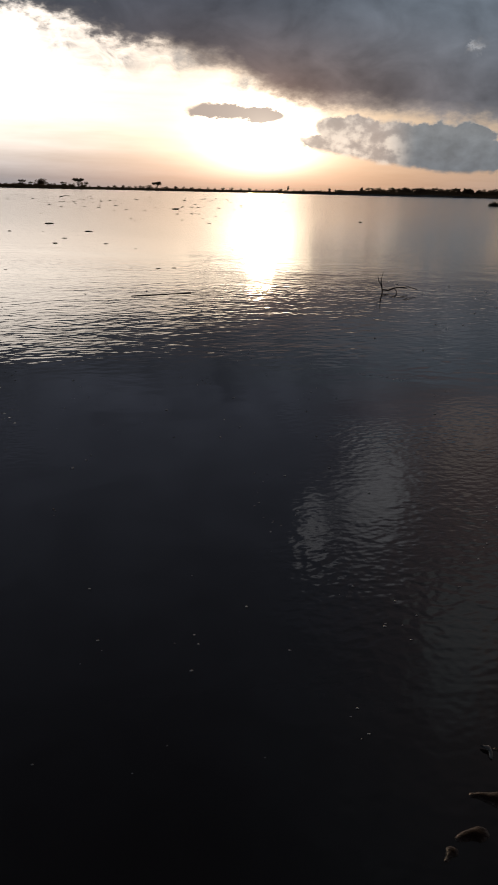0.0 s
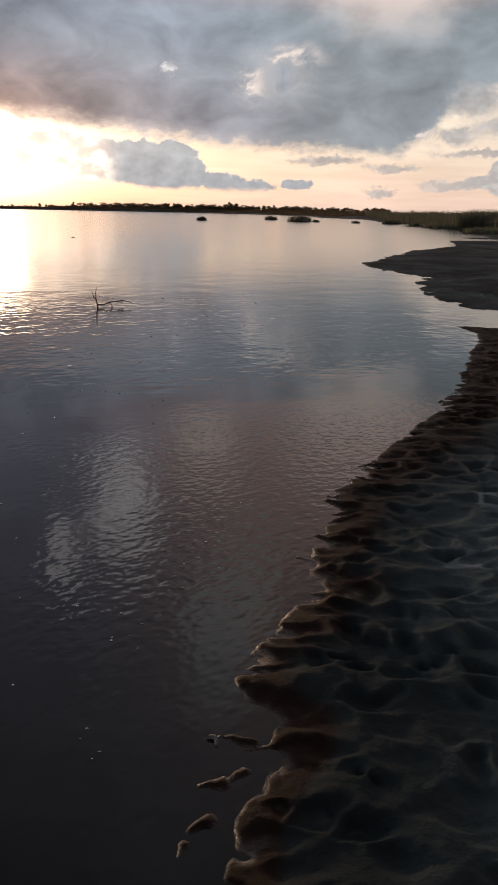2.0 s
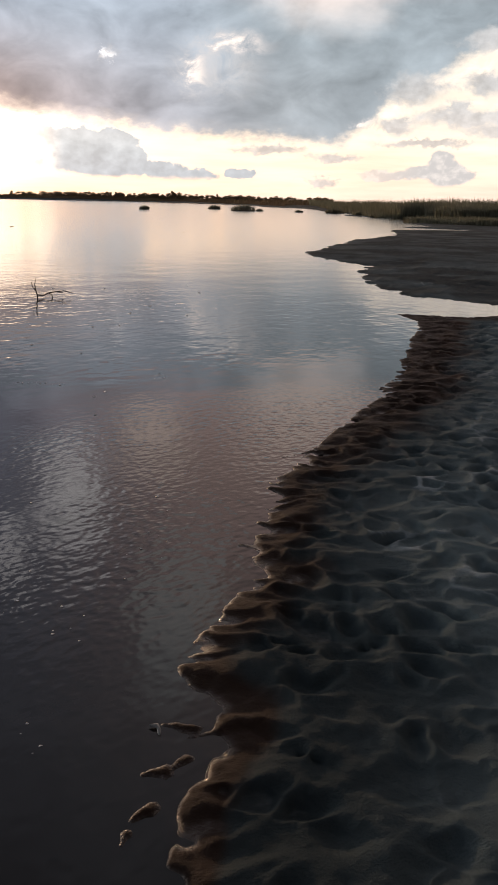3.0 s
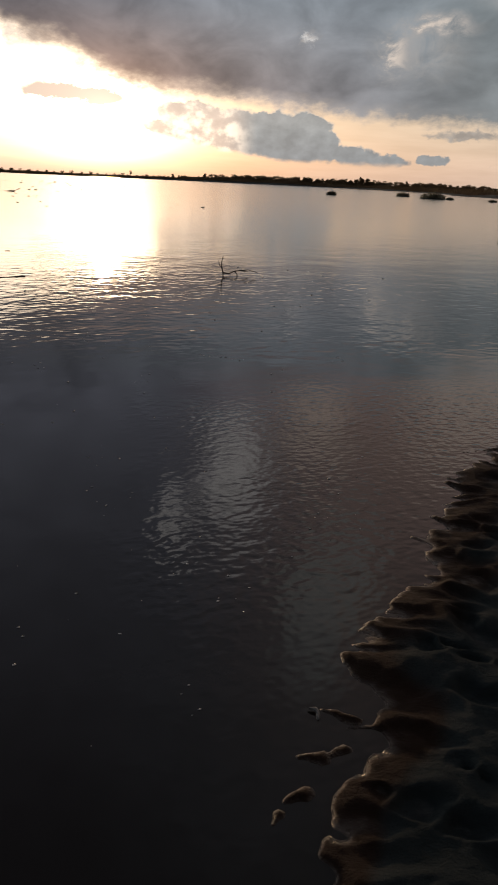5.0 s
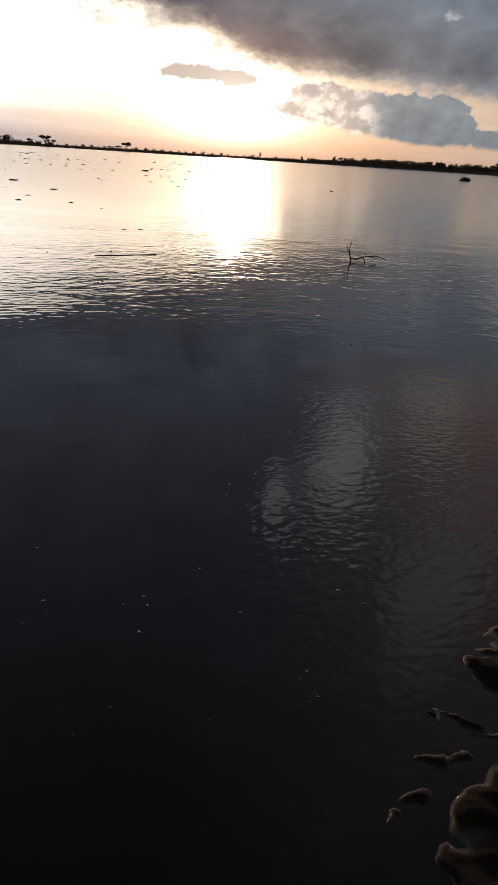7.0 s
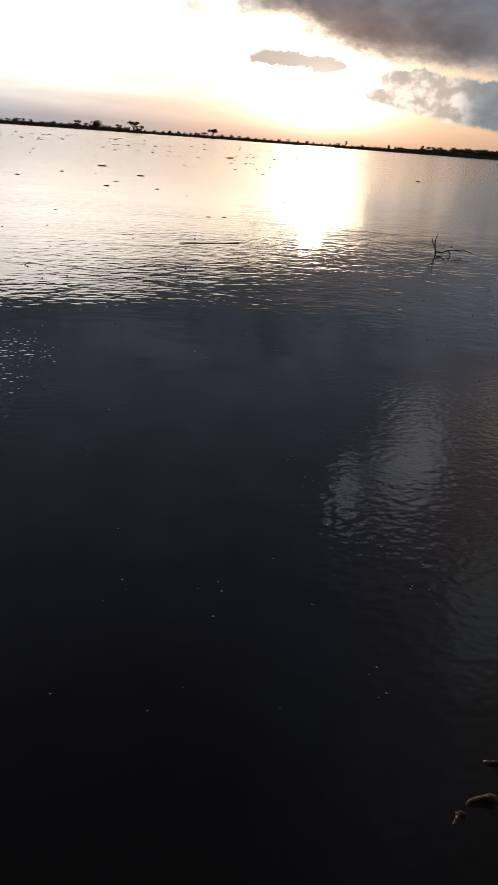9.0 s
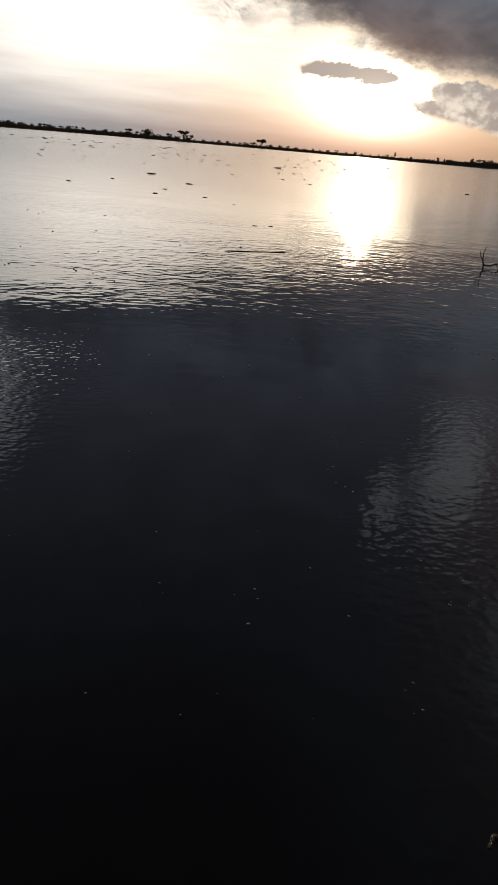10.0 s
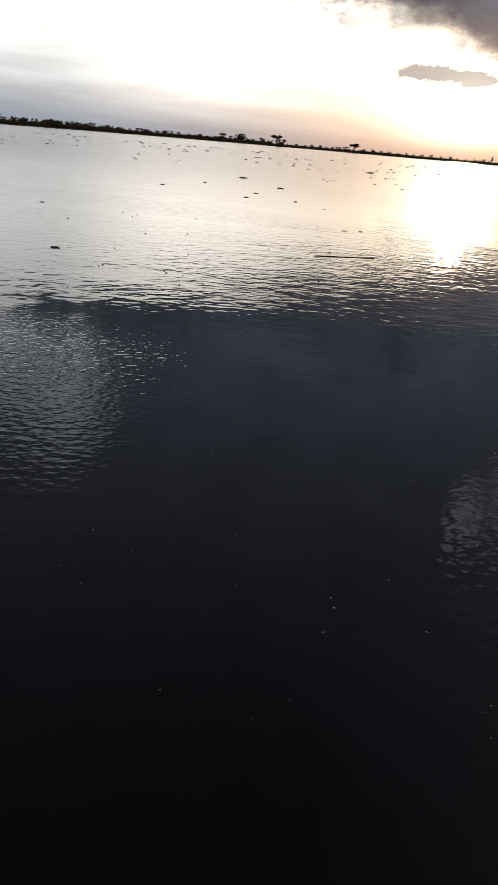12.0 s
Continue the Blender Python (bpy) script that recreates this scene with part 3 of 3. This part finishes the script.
# ---------------------------------------------------------------- trees of the far bank
def tree_meshes(seed, height, style):
    rng = random.Random(seed)
    tv, tf, lv, lf = [], [], [], []
    fork = height * {"umbrella": 0.45, "round": 0.10, "tall": 0.16, "thin": 0.40}[style]
    lean = rng.uniform(-0.06, 0.06) * height
    r0 = height * 0.035
    tube(tv, tf, [(0, 0, -0.6), (lean * 0.4, 0, fork * 0.5), (lean, 0.1, fork), (lean * 1.3, 0, height * 0.86)], [r0, r0 * 0.8, r0 * 0.62, r0 * 0.15])
    limbs = {"umbrella": 9, "round": 11, "tall": 12, "thin": 8}[style]
    for k in range(limbs):
        a = math.tau * k / limbs + rng.uniform(-0.4, 0.4)
        if style == "umbrella":
            reach, top, rad = height * rng.uniform(0.12, 0.5), height * rng.uniform(0.72, 0.94), height * rng.uniform(0.16, 0.24)
        elif style == "round":
            reach, top, rad = height * rng.uniform(0.2, 0.5), height * rng.uniform(0.16, 0.84), height * rng.uniform(0.18, 0.28)
        elif style == "tall":
            reach, top, rad = height * rng.uniform(0.06, 0.24), height * rng.uniform(0.3, 0.95), height * rng.uniform(0.11, 0.17)
        else:
            reach, top, rad = height * rng.uniform(0.04, 0.16), height * rng.uniform(0.35, 1.0), height * rng.uniform(0.07, 0.12)
        begin = (lean * 0.9, 0.05, fork * rng.uniform(0.75, 1.05))
        end = (lean + reach * math.cos(a), reach * math.sin(a), top)
        mid = [(p + q) / 2 for p, q in zip(begin, end)]
        mid[2] -= height * 0.03
        tube(tv, tf, [begin, mid, end], [r0 * 0.45, r0 * 0.3, r0 * 0.1], 5)
        leaves(lv, lf, end, rad, 80, height * 0.052, rng, 0.75 if style == "umbrella" else 0.8)
        leaves(lv, lf, mid if style in ("round", "tall") else end, rad * 0.8, 40, height * 0.05, rng, 0.5)
    return mesh_from("trunk", tv, tf, BARK, True), mesh_from("crown", lv, lf, LEAF)


TREE_KINDS = {}
for style, height, count in (("umbrella", 6.0, 2), ("round", 4.5, 3), ("tall", 6.5, 3), ("thin", 6.0, 2)):
    TREE_KINDS[style] = [(height, tree_meshes(100 + 7 * k + len(style), height, style)) for k in range(count)]


def polar(u, r):
    return r * math.sin(radians(u)), r * math.cos(radians(u))


def plant_tree(u, r, style, size, label, rng, group="trees along the far bank"):
    height, (trunk, crown) = rng.choice(TREE_KINDS[style])
    x, y = polar(u, r)
    ob = new("tree")
    ob.empty_display_size = 0.5
    ob.matrix_world = Matrix.Translation((x, y, ground_at(x, y))) @ Matrix.Rotation(rng.uniform(0, 6.28), 4, "Z") @ Matrix.Diagonal((*[size / height * rng.uniform(0.92, 1.08) * {"umbrella": 1.15, "round": 1.35, "tall": 1.0, "thin": 1.0}[style]] * 2, size / height, 1))
    part("trunk", trunk, ob)
    part("crown", crown, ob)
    return tagged(ob, label, "tree", group)


rng = random.Random(5)
for u, r, style, size, label in (
        (-7.05, 590, "umbrella", 5.6, "lone flat-topped tree dark against the glow"),
        (-12.66, 575, "umbrella", 6.0, "spreading flat-topped tree on the far bank"),
        (-12.2, 575, "round", 4.0, "low round tree beside a flat-topped one"),
        (-13.7, 575, "round", 3.4, "low round bushy tree on the far bank"),
        (-15.2, 570, "round", 5.0, "broad round tree on the far bank"),
        (-16.5, 560, "round", 4.0, "dark round tree on the far bank"),
        (-7.7, 592, "round", 3.0, "low spreading bush beside a lone tree"), (-8.3, 592, "round", 2.4, "low spreading bush beside a lone tree"),
        (-6.5, 592, "round", 2.2, "low spreading bush beside a lone tree"),
        (2.4, 620, "thin", 4.4, "lone slender tree near the sunset glow"),
        (-28.0, 360, "tall", 3.0, "small tree rising over bank grass"),
        (-28.6, 360, "round", 2.8, "small bushy tree over bank grass"),
        (5.4, 620, "tall", 3.6, "slender tree in the hazy far treeline"),
        (7.7, 625, "tall", 4.6, "tall narrow tree in the far treeline"),
        (8.5, 625, "tall", 4.0, "tall narrow tree in the far treeline"),
        (14.5, 600, "tall", 5.2, "tall narrow tree in the far treeline"),
        (19.1, 560, "tall", 6.4, "pair of tall narrow trees over the treeline"),
        (19.5, 560, "tall", 5.8, "pair of tall narrow trees over the treeline")):
    plant_tree(u, r, style, size, label, rng)
u = 4.8
while u < 30.5:
    r = np.interp(u, [4, 14, 20, 24, 27, 31], [632, 618, 575, 480, 370, 300]) + rng.uniform(0, 25)
    size = rng.uniform(2.6, 5.0) * r / 620 * min(1.0, 0.45 + (u - 4.8) * 0.09) + (0.5 if u > 8 else 0)
    plant_tree(u, r, rng.choice(("round", "round", "round", "tall", "round", "round")), size, "dark bushy tree in the distant treeline", rng)
    u += rng.uniform(0.10, 0.22) * (2.0 if u < 11 else 1.0)
u = -33.0
while u < 4.6:
    r = np.interp(u, [-33, -20, -10, 0, 5], [330, 500, 600, 630, 635]) + rng.uniform(0, 20)
    size = rng.uniform(1.7, 2.9) if u < -12.5 else rng.uniform(1.2, 2.2)
    plant_tree(u, r, "round", size, "low scrubby tree on the far bank", rng)
    u += rng.uniform(0.25, 0.7)


# ---------------------------------------------------------------- grass and reeds
def blade(verts, faces, x, y, z, h, width, rng, bend=0.25):
    a = rng.uniform(0, math.tau)
    c, s = math.cos(a) * width / 2, math.sin(a) * width / 2
    bx, by = rng.gauss(0, bend) * h, rng.gauss(0, bend) * h
    i = len(verts)
    verts += [(x - c, y - s, z - 0.1), (x + c, y + s, z - 0.1), (x + bx * 0.35 + c * 0.8, y + by * 0.35 + s * 0.8, z + h * 0.6),
              (x + bx * 0.35 - c * 0.8, y + by * 0.35 - s * 0.8, z + h * 0.6), (x + bx, y + by, z + h)]
    faces += [(i, i + 1, i + 2, i + 3), (i + 3, i + 2, i + 4)]


def scatter_blades(name, places, low, high, width, mat, label, category, seed, bend=0.2):
    """places: an array of x, y; a stand of blades there, as one thing."""
    rng = random.Random(seed)
    z = heights(places[:, 0], places[:, 1])[0]
    tall = 0.5 * fbm(places[:, 0] * 0.12, places[:, 1] * 0.12, 5, 3) + 0.5 * fbm(places[:, 0] * 0.55, places[:, 1] * 0.55, 9, 3)
    verts, faces = [], []
    for (x, y), g, k in zip(places.tolist(), z.tolist(), tall.tolist()):
        if g > -0.05:
            blade(verts, faces, x, y, g, (low + (high - low) * min(1, max(0, (k - 0.25) * 2))) * rng.uniform(0.7, 1.15), width * rng.uniform(0.7, 1.4), rng, bend)
    return tagged(new(name, mesh_from(name, verts, faces, mat)), label, category, kind="stuff")


gen = np.random.default_rng(11)


def ring_places(n, u0, u1, r_of, depth):
    u = gen.uniform(u0, u1, n)
    r = np.interp(u, *r_of) + gen.uniform(0, 1, n) ** 1.5 * depth
    return np.stack([r * np.sin(np.radians(u)), r * np.cos(np.radians(u))], -1)


scatter_blades("bank_grass", ring_places(26000, -36, 31, ([-36, -31, -20, -10, 0, 14, 20, 24, 27, 31], [285, 318, 470, 572, 606, 596, 520, 420, 325, 262]), 24), 0.5, 1.4, 0.5, GRASS,
               "dark rough grass covering the distant river bank", "grass", 21, 0.12)
scatter_blades("bank_scrub", ring_places(15000, 6, 30.5, ([6, 14, 20, 24, 27, 31], [618, 606, 545, 450, 345, 280]), 26), 0.7, 2.0, 0.9, LEAF,
               "dense low brown scrub along the distant bank", "scrub", 25, 0.15)
scatter_blades("tall_bank_grass", ring_places(9000, -37, -13, ([-37, -31, -20, -13], [290, 322, 476, 555]), 18), 1.1, 1.9, 0.5, GRASS,
               "dark tall grass on the nearer stretch of far bank", "grass", 24, 0.12)
scatter_blades("reeds", ring_places(42000, 29, 50, ([29, 31, 32, 34, 36, 40, 45, 50], [285, 205, 165, 122, 94, 84, 80, 80]), 40), 1.2, 2.5, 0.09, REED,
               "tall green reeds standing along the sandy bank", "reeds", 22, 0.20)
scatter_blades("low_grass", ring_places(9000, 31, 50, ([31, 34, 36, 40, 45, 50], [145, 100, 78, 71, 68, 66]), 18), 0.3, 0.8, 0.10, REED,
               "low tussocky grass at the foot of the reeds", "grass", 23, 0.3)


def bush_island(u, r, width, height, label, seed):
    rng = random.Random(seed)
    x, y = polar(u, r)
    ob = new("weed_island")
    ob.matrix_world = pose(x, y, 0)
    verts, faces = [], []
    n = 18
    ring = [(width * 0.52 * math.cos(k / n * math.tau) * rng.uniform(0.85, 1.1), width * 0.30 * math.sin(k / n * math.tau) * rng.uniform(0.85, 1.1)) for k in range(n)]
    verts += [(a, b, -0.25) for a, b in ring] + [(a * 0.8, b * 0.8, 0.10) for a, b in ring] + [(0, 0, 0.16)]
    for k in range(n):
        m = (k + 1) % n
        faces += [(k, m, n + m, n + k), (n + k, n + m, 2 * n)]
    part("mud_base", mesh_from("mud_base", verts, faces, SAND, True), ob)
    lv, lf = [], []
    for k in range(int(220 * max(1, width / 3))):
        a, d = rng.uniform(0, math.tau), rng.random() ** 0.6
        px, py = width * 0.48 * d * math.cos(a), width * 0.26 * d * math.sin(a)
        blade(lv, lf, px, py, 0.1, height * (1 - 0.6 * d * d) * rng.uniform(0.5, 1.05), 0.07, rng, 0.3)
    for k in range(7):
        a, d = rng.uniform(0, math.tau), rng.random() ** 0.6
        leaves(lv, lf, (width * 0.36 * d * math.cos(a), width * 0.2 * d * math.sin(a), height * 0.35), height * 0.4, 50, 0.09, rng)
    part("foliage", mesh_from("foliage", lv, lf, REED), ob)
    return tagged(ob, label, "island", "weedy islets in the river")


for k, (u, r, w, h, label) in enumerate((
        (24.2, 148, 5.2, 1.5, "green bushy islet standing in the river"), (22.1, 168, 3.2, 1.0, "low dark weedy islet in the river"),
        (17.0, 137, 1.9, 0.75, "small dark clump of weed in the river"), (25.4, 146, 1.6, 0.4, "low muddy clump beside a bushy islet"),
        (28.3, 141, 1.7, 0.4, "tiny flat weed clump in the river"), (30.9, 140, 4.2, 1.0, "bushy islet near the reed bank"),
        (32.8, 118, 2.2, 0.7, "small bushy islet near the reed bank"), (33.8, 104, 1.4, 0.45, "small dark tussock near the sand spit"))):
    bush_island(u, r, w, h, label, 300 + k)


# ---------------------------------------------------------------- things in the water
def snag():
    """The bare forked branch that stands out of the river."""
    ob = new("dead_branch")
    ob.matrix_world = pose(2.22, 12.9, 0)
    v, f = [], []
    tube(v, f, [(-0.02, 0.0, -0.3), (0.0, 0.0, 0.02), (-0.02, 0.02, 0.12), (-0.03, 0.03, 0.22), (0.0, 0.04, 0.33)], [0.014, 0.012, 0.010, 0.007, 0.005], 7)
    part("stem", mesh_from("stem", v, f, DRIFT, True), ob)
    for pts, rad in ((((0.0, 0.0, 0.05), (0.10, 0.02, 0.035), (0.20, 0.04, 0.075), (0.33, 0.10, 0.085), (0.47, 0.14, 0.05)), (0.013, 0.012, 0.011, 0.009, 0.005)),
                     (((0.20, 0.04, 0.075), (0.24, 0.0, 0.03), (0.25, -0.02, -0.05)), (0.011, 0.009, 0.007)),
                     (((-0.02, 0.02, 0.12), (-0.06, 0.05, 0.17), (-0.08, 0.05, 0.26)), (0.010, 0.008, 0.005)),
                     (((0.33, 0.10, 0.085), (0.45, 0.05, 0.10), (0.60, 0.0, 0.06)), (0.010, 0.008, 0.005))):
        v, f = [], []
        tube(v, f, pts, rad, 6)
        part("twig", mesh_from("twig", v, f, DRIFT, True), ob)
    return tagged(ob, "bare forked dead branch sticking out of the river", "branch")


snag()


def floating_log():
    v, f = [], []
    pts = [(k * 0.115 - 0.52, 0.008 * math.sin(k * 1.3), 0.001 + 0.003 * math.sin(k * 0.9)) for k in range(10)]
    tube(v, f, pts, [0.005, 0.007, 0.008, 0.009, 0.010, 0.010, 0.010, 0.009, 0.009, 0.007], 8)
    ob = new("drift_pole", mesh_from("drift_pole", v, f, DRIFT, True))
    ob.matrix_world = pose(-1.45, 12.0, 0.0, 0, 0, 31)
    return tagged(ob, "thin dark waterlogged pole floating on the river", "log")


floating_log()


def weed_mesh(seed, size):
    """A flattish raft of matted leaves and stalks."""
    rng = random.Random(seed)
    v, f = [], []
    n = 12
    ring = [(size * 0.5 * math.cos(k / n * math.tau) * rng.uniform(0.6, 1.1), size * 0.34 * math.sin(k / n * math.tau) * rng.uniform(0.6, 1.1)) for k in range(n)]
    v += [(a, b, -0.03) for a, b in ring] + [(a * 0.75, b * 0.75, size * 0.09) for a, b in ring] + [(0, 0, size * 0.13)]
    for k in range(n):
        m = (k + 1) % n
        f += [(k, m, n + m, n + k), (n + k, n + m, 2 * n)]
    leaves(v, f, (0, 0, size * 0.10), size * 0.42, 40, size * 0.09, rng, 0.25)
    return mesh_from("weed_clump", v, f, WEED)


WEEDS = [weed_mesh(400 + k, 0.4) for k in range(5)]
rng = random.Random(17)


def drop_weed(x, y, size):
    ob = new("weed_clump", rng.choice(WEEDS))
    ob.matrix_world = pose(x, y, 0.0, 0, 0, rng.uniform(-25, 25)) @ Matrix.Diagonal((size / 0.4, size / 0.4 * 0.7, size / 0.4 * (0.45 if y < 40 else 0.6), 1))
    return tagged(ob, "dark clump of floating river weed", "weed", "weed clumps adrift on the river")


for x, y, s in ((-6.17, 25.1, 0.22), (-6.29, 29.3, 0.34), (-4.43, 23.0, 0.18), (-2.0, 16.05, 0.13), (-1.69, 16.25, 0.12), (-0.59, 21.7, 0.12), (-2.26, 38.8, 0.25),
                (-3.28, 21.3, 0.10), (6.15, 45.0, 0.3), (-6.48, 64.5, 0.8), (-5.1, 9.5, 0.19), (-8.4, 15.1, 0.14), (-4.94, 15.15, 0.08), (-9.3, 24.7, 0.2),
                (-9.0, 28.4, 0.2), (-5.9, 22.8, 0.2), (-9.2, 34.8, 0.5)):
    drop_weed(x, y, s)
for k in range(230):
    u, r = rng.uniform(-34, 3), rng.uniform(42, 150)
    drop_weed(*polar(u, r), rng.uniform(0.2, 0.6) ** 1.3 * r / 92)
for k in range(36):
    u, r = rng.uniform(-30, 26), rng.uniform(22, 120)
    drop_weed(*polar(u, r), rng.uniform(0.08, 0.18) * (0.4 + r / 60))


def make_foam():
    """Flecks of foam and bubbles on the water, past counting."""
    rng = random.Random(23)
    v, f = [], []

    def fleck(x, y, s):
        i, n = len(v), 7
        ring = [(math.cos(k / n * math.tau) * rng.uniform(0.6, 1.2), math.sin(k / n * math.tau) * rng.uniform(0.5, 0.9)) for k in range(n)]
        v.extend([(x + a * s, y + b * s * 0.8, 0.001) for a, b in ring] + [(x + a * s * 0.6, y + b * s * 0.5, s * 0.45) for a, b in ring] + [(x, y, s * 0.55)])
        for k in range(n):
            m = (k + 1) % n
            f.extend([(i + k, i + m, i + n + m, i + n + k), (i + n + k, i + n + m, i + 2 * n)])

    for k in range(130):
        u, r = rng.uniform(-30, 24), 1.7 * math.exp(rng.uniform(0, 2.3))
        x, y = polar(u, r)
        if ground_at(x, y) < -0.08:
            for _ in range(rng.choice((1, 1, 1, 1, 2, 3))):
                fleck(x + rng.gauss(0, 0.05) * r / 3, y + rng.gauss(0, 0.06) * r / 3, rng.uniform(0.0015, 0.006) * (0.7 + r / 4))
    # a broken row of froth, and loose clusters of bubbles on the slack water
    for k in range(11):
        fleck(1.03 + 0.038 * k + rng.gauss(0, 0.008), 6.80 - 0.02 * k + rng.gauss(0, 0.02), rng.uniform(0.004, 0.011))
    for cx, cy in ((-0.43, 6.36), (0.03, 7.5), (0.46, 5.97), (-1.29, 5.86), (-0.13, 7.44), (1.39, 3.58), (1.09, 3.18), (-2.2, 6.6)):
        for _ in range(7):
            fleck(cx + rng.gauss(0, 0.12), cy + rng.gauss(0, 0.16), rng.uniform(0.003, 0.009))
    return tagged(new("foam", mesh_from("foam", v, f, FOAM, True)), "scattered small flecks of white foam on dark water", "foam", kind="stuff")


make_foam()


def torn_leaf():
    """A pale limp leaf lying at the water's edge."""
    v, f = [], []
    n = 9
    for k in range(n):
        t = k / (n - 1)
        w = 0.011 * math.sin(math.pi * t) ** 0.7 * (1 + 0.35 * math.sin(9 * t))
        c = (0.055 * (t - 0.5), 0.012 * math.sin(4 * t), 0.004 + 0.004 * math.sin(5 * t))
        v += [(c[0], c[1] - w, c[2] - 0.002), (c[0], c[1], c[2] + 0.003), (c[0], c[1] + w, c[2] - 0.001), (c[0], c[1], c[2] - 0.0015)]
    for k in range(n - 1):
        for j in range(4):
            a, b = 4 * k + j, 4 * k + (j + 1) % 4
            f.append((a, b, b + 4, a + 4))
    ob = new("torn_leaf", mesh_from("torn_leaf", v, f, SODDEN, True))
    ob.matrix_world = pose(0.745, 1.845, 0.003, 0, 0, -58)
    return tagged(ob, "pale torn leaf lying in the shallows by mud", "leaf")


torn_leaf()
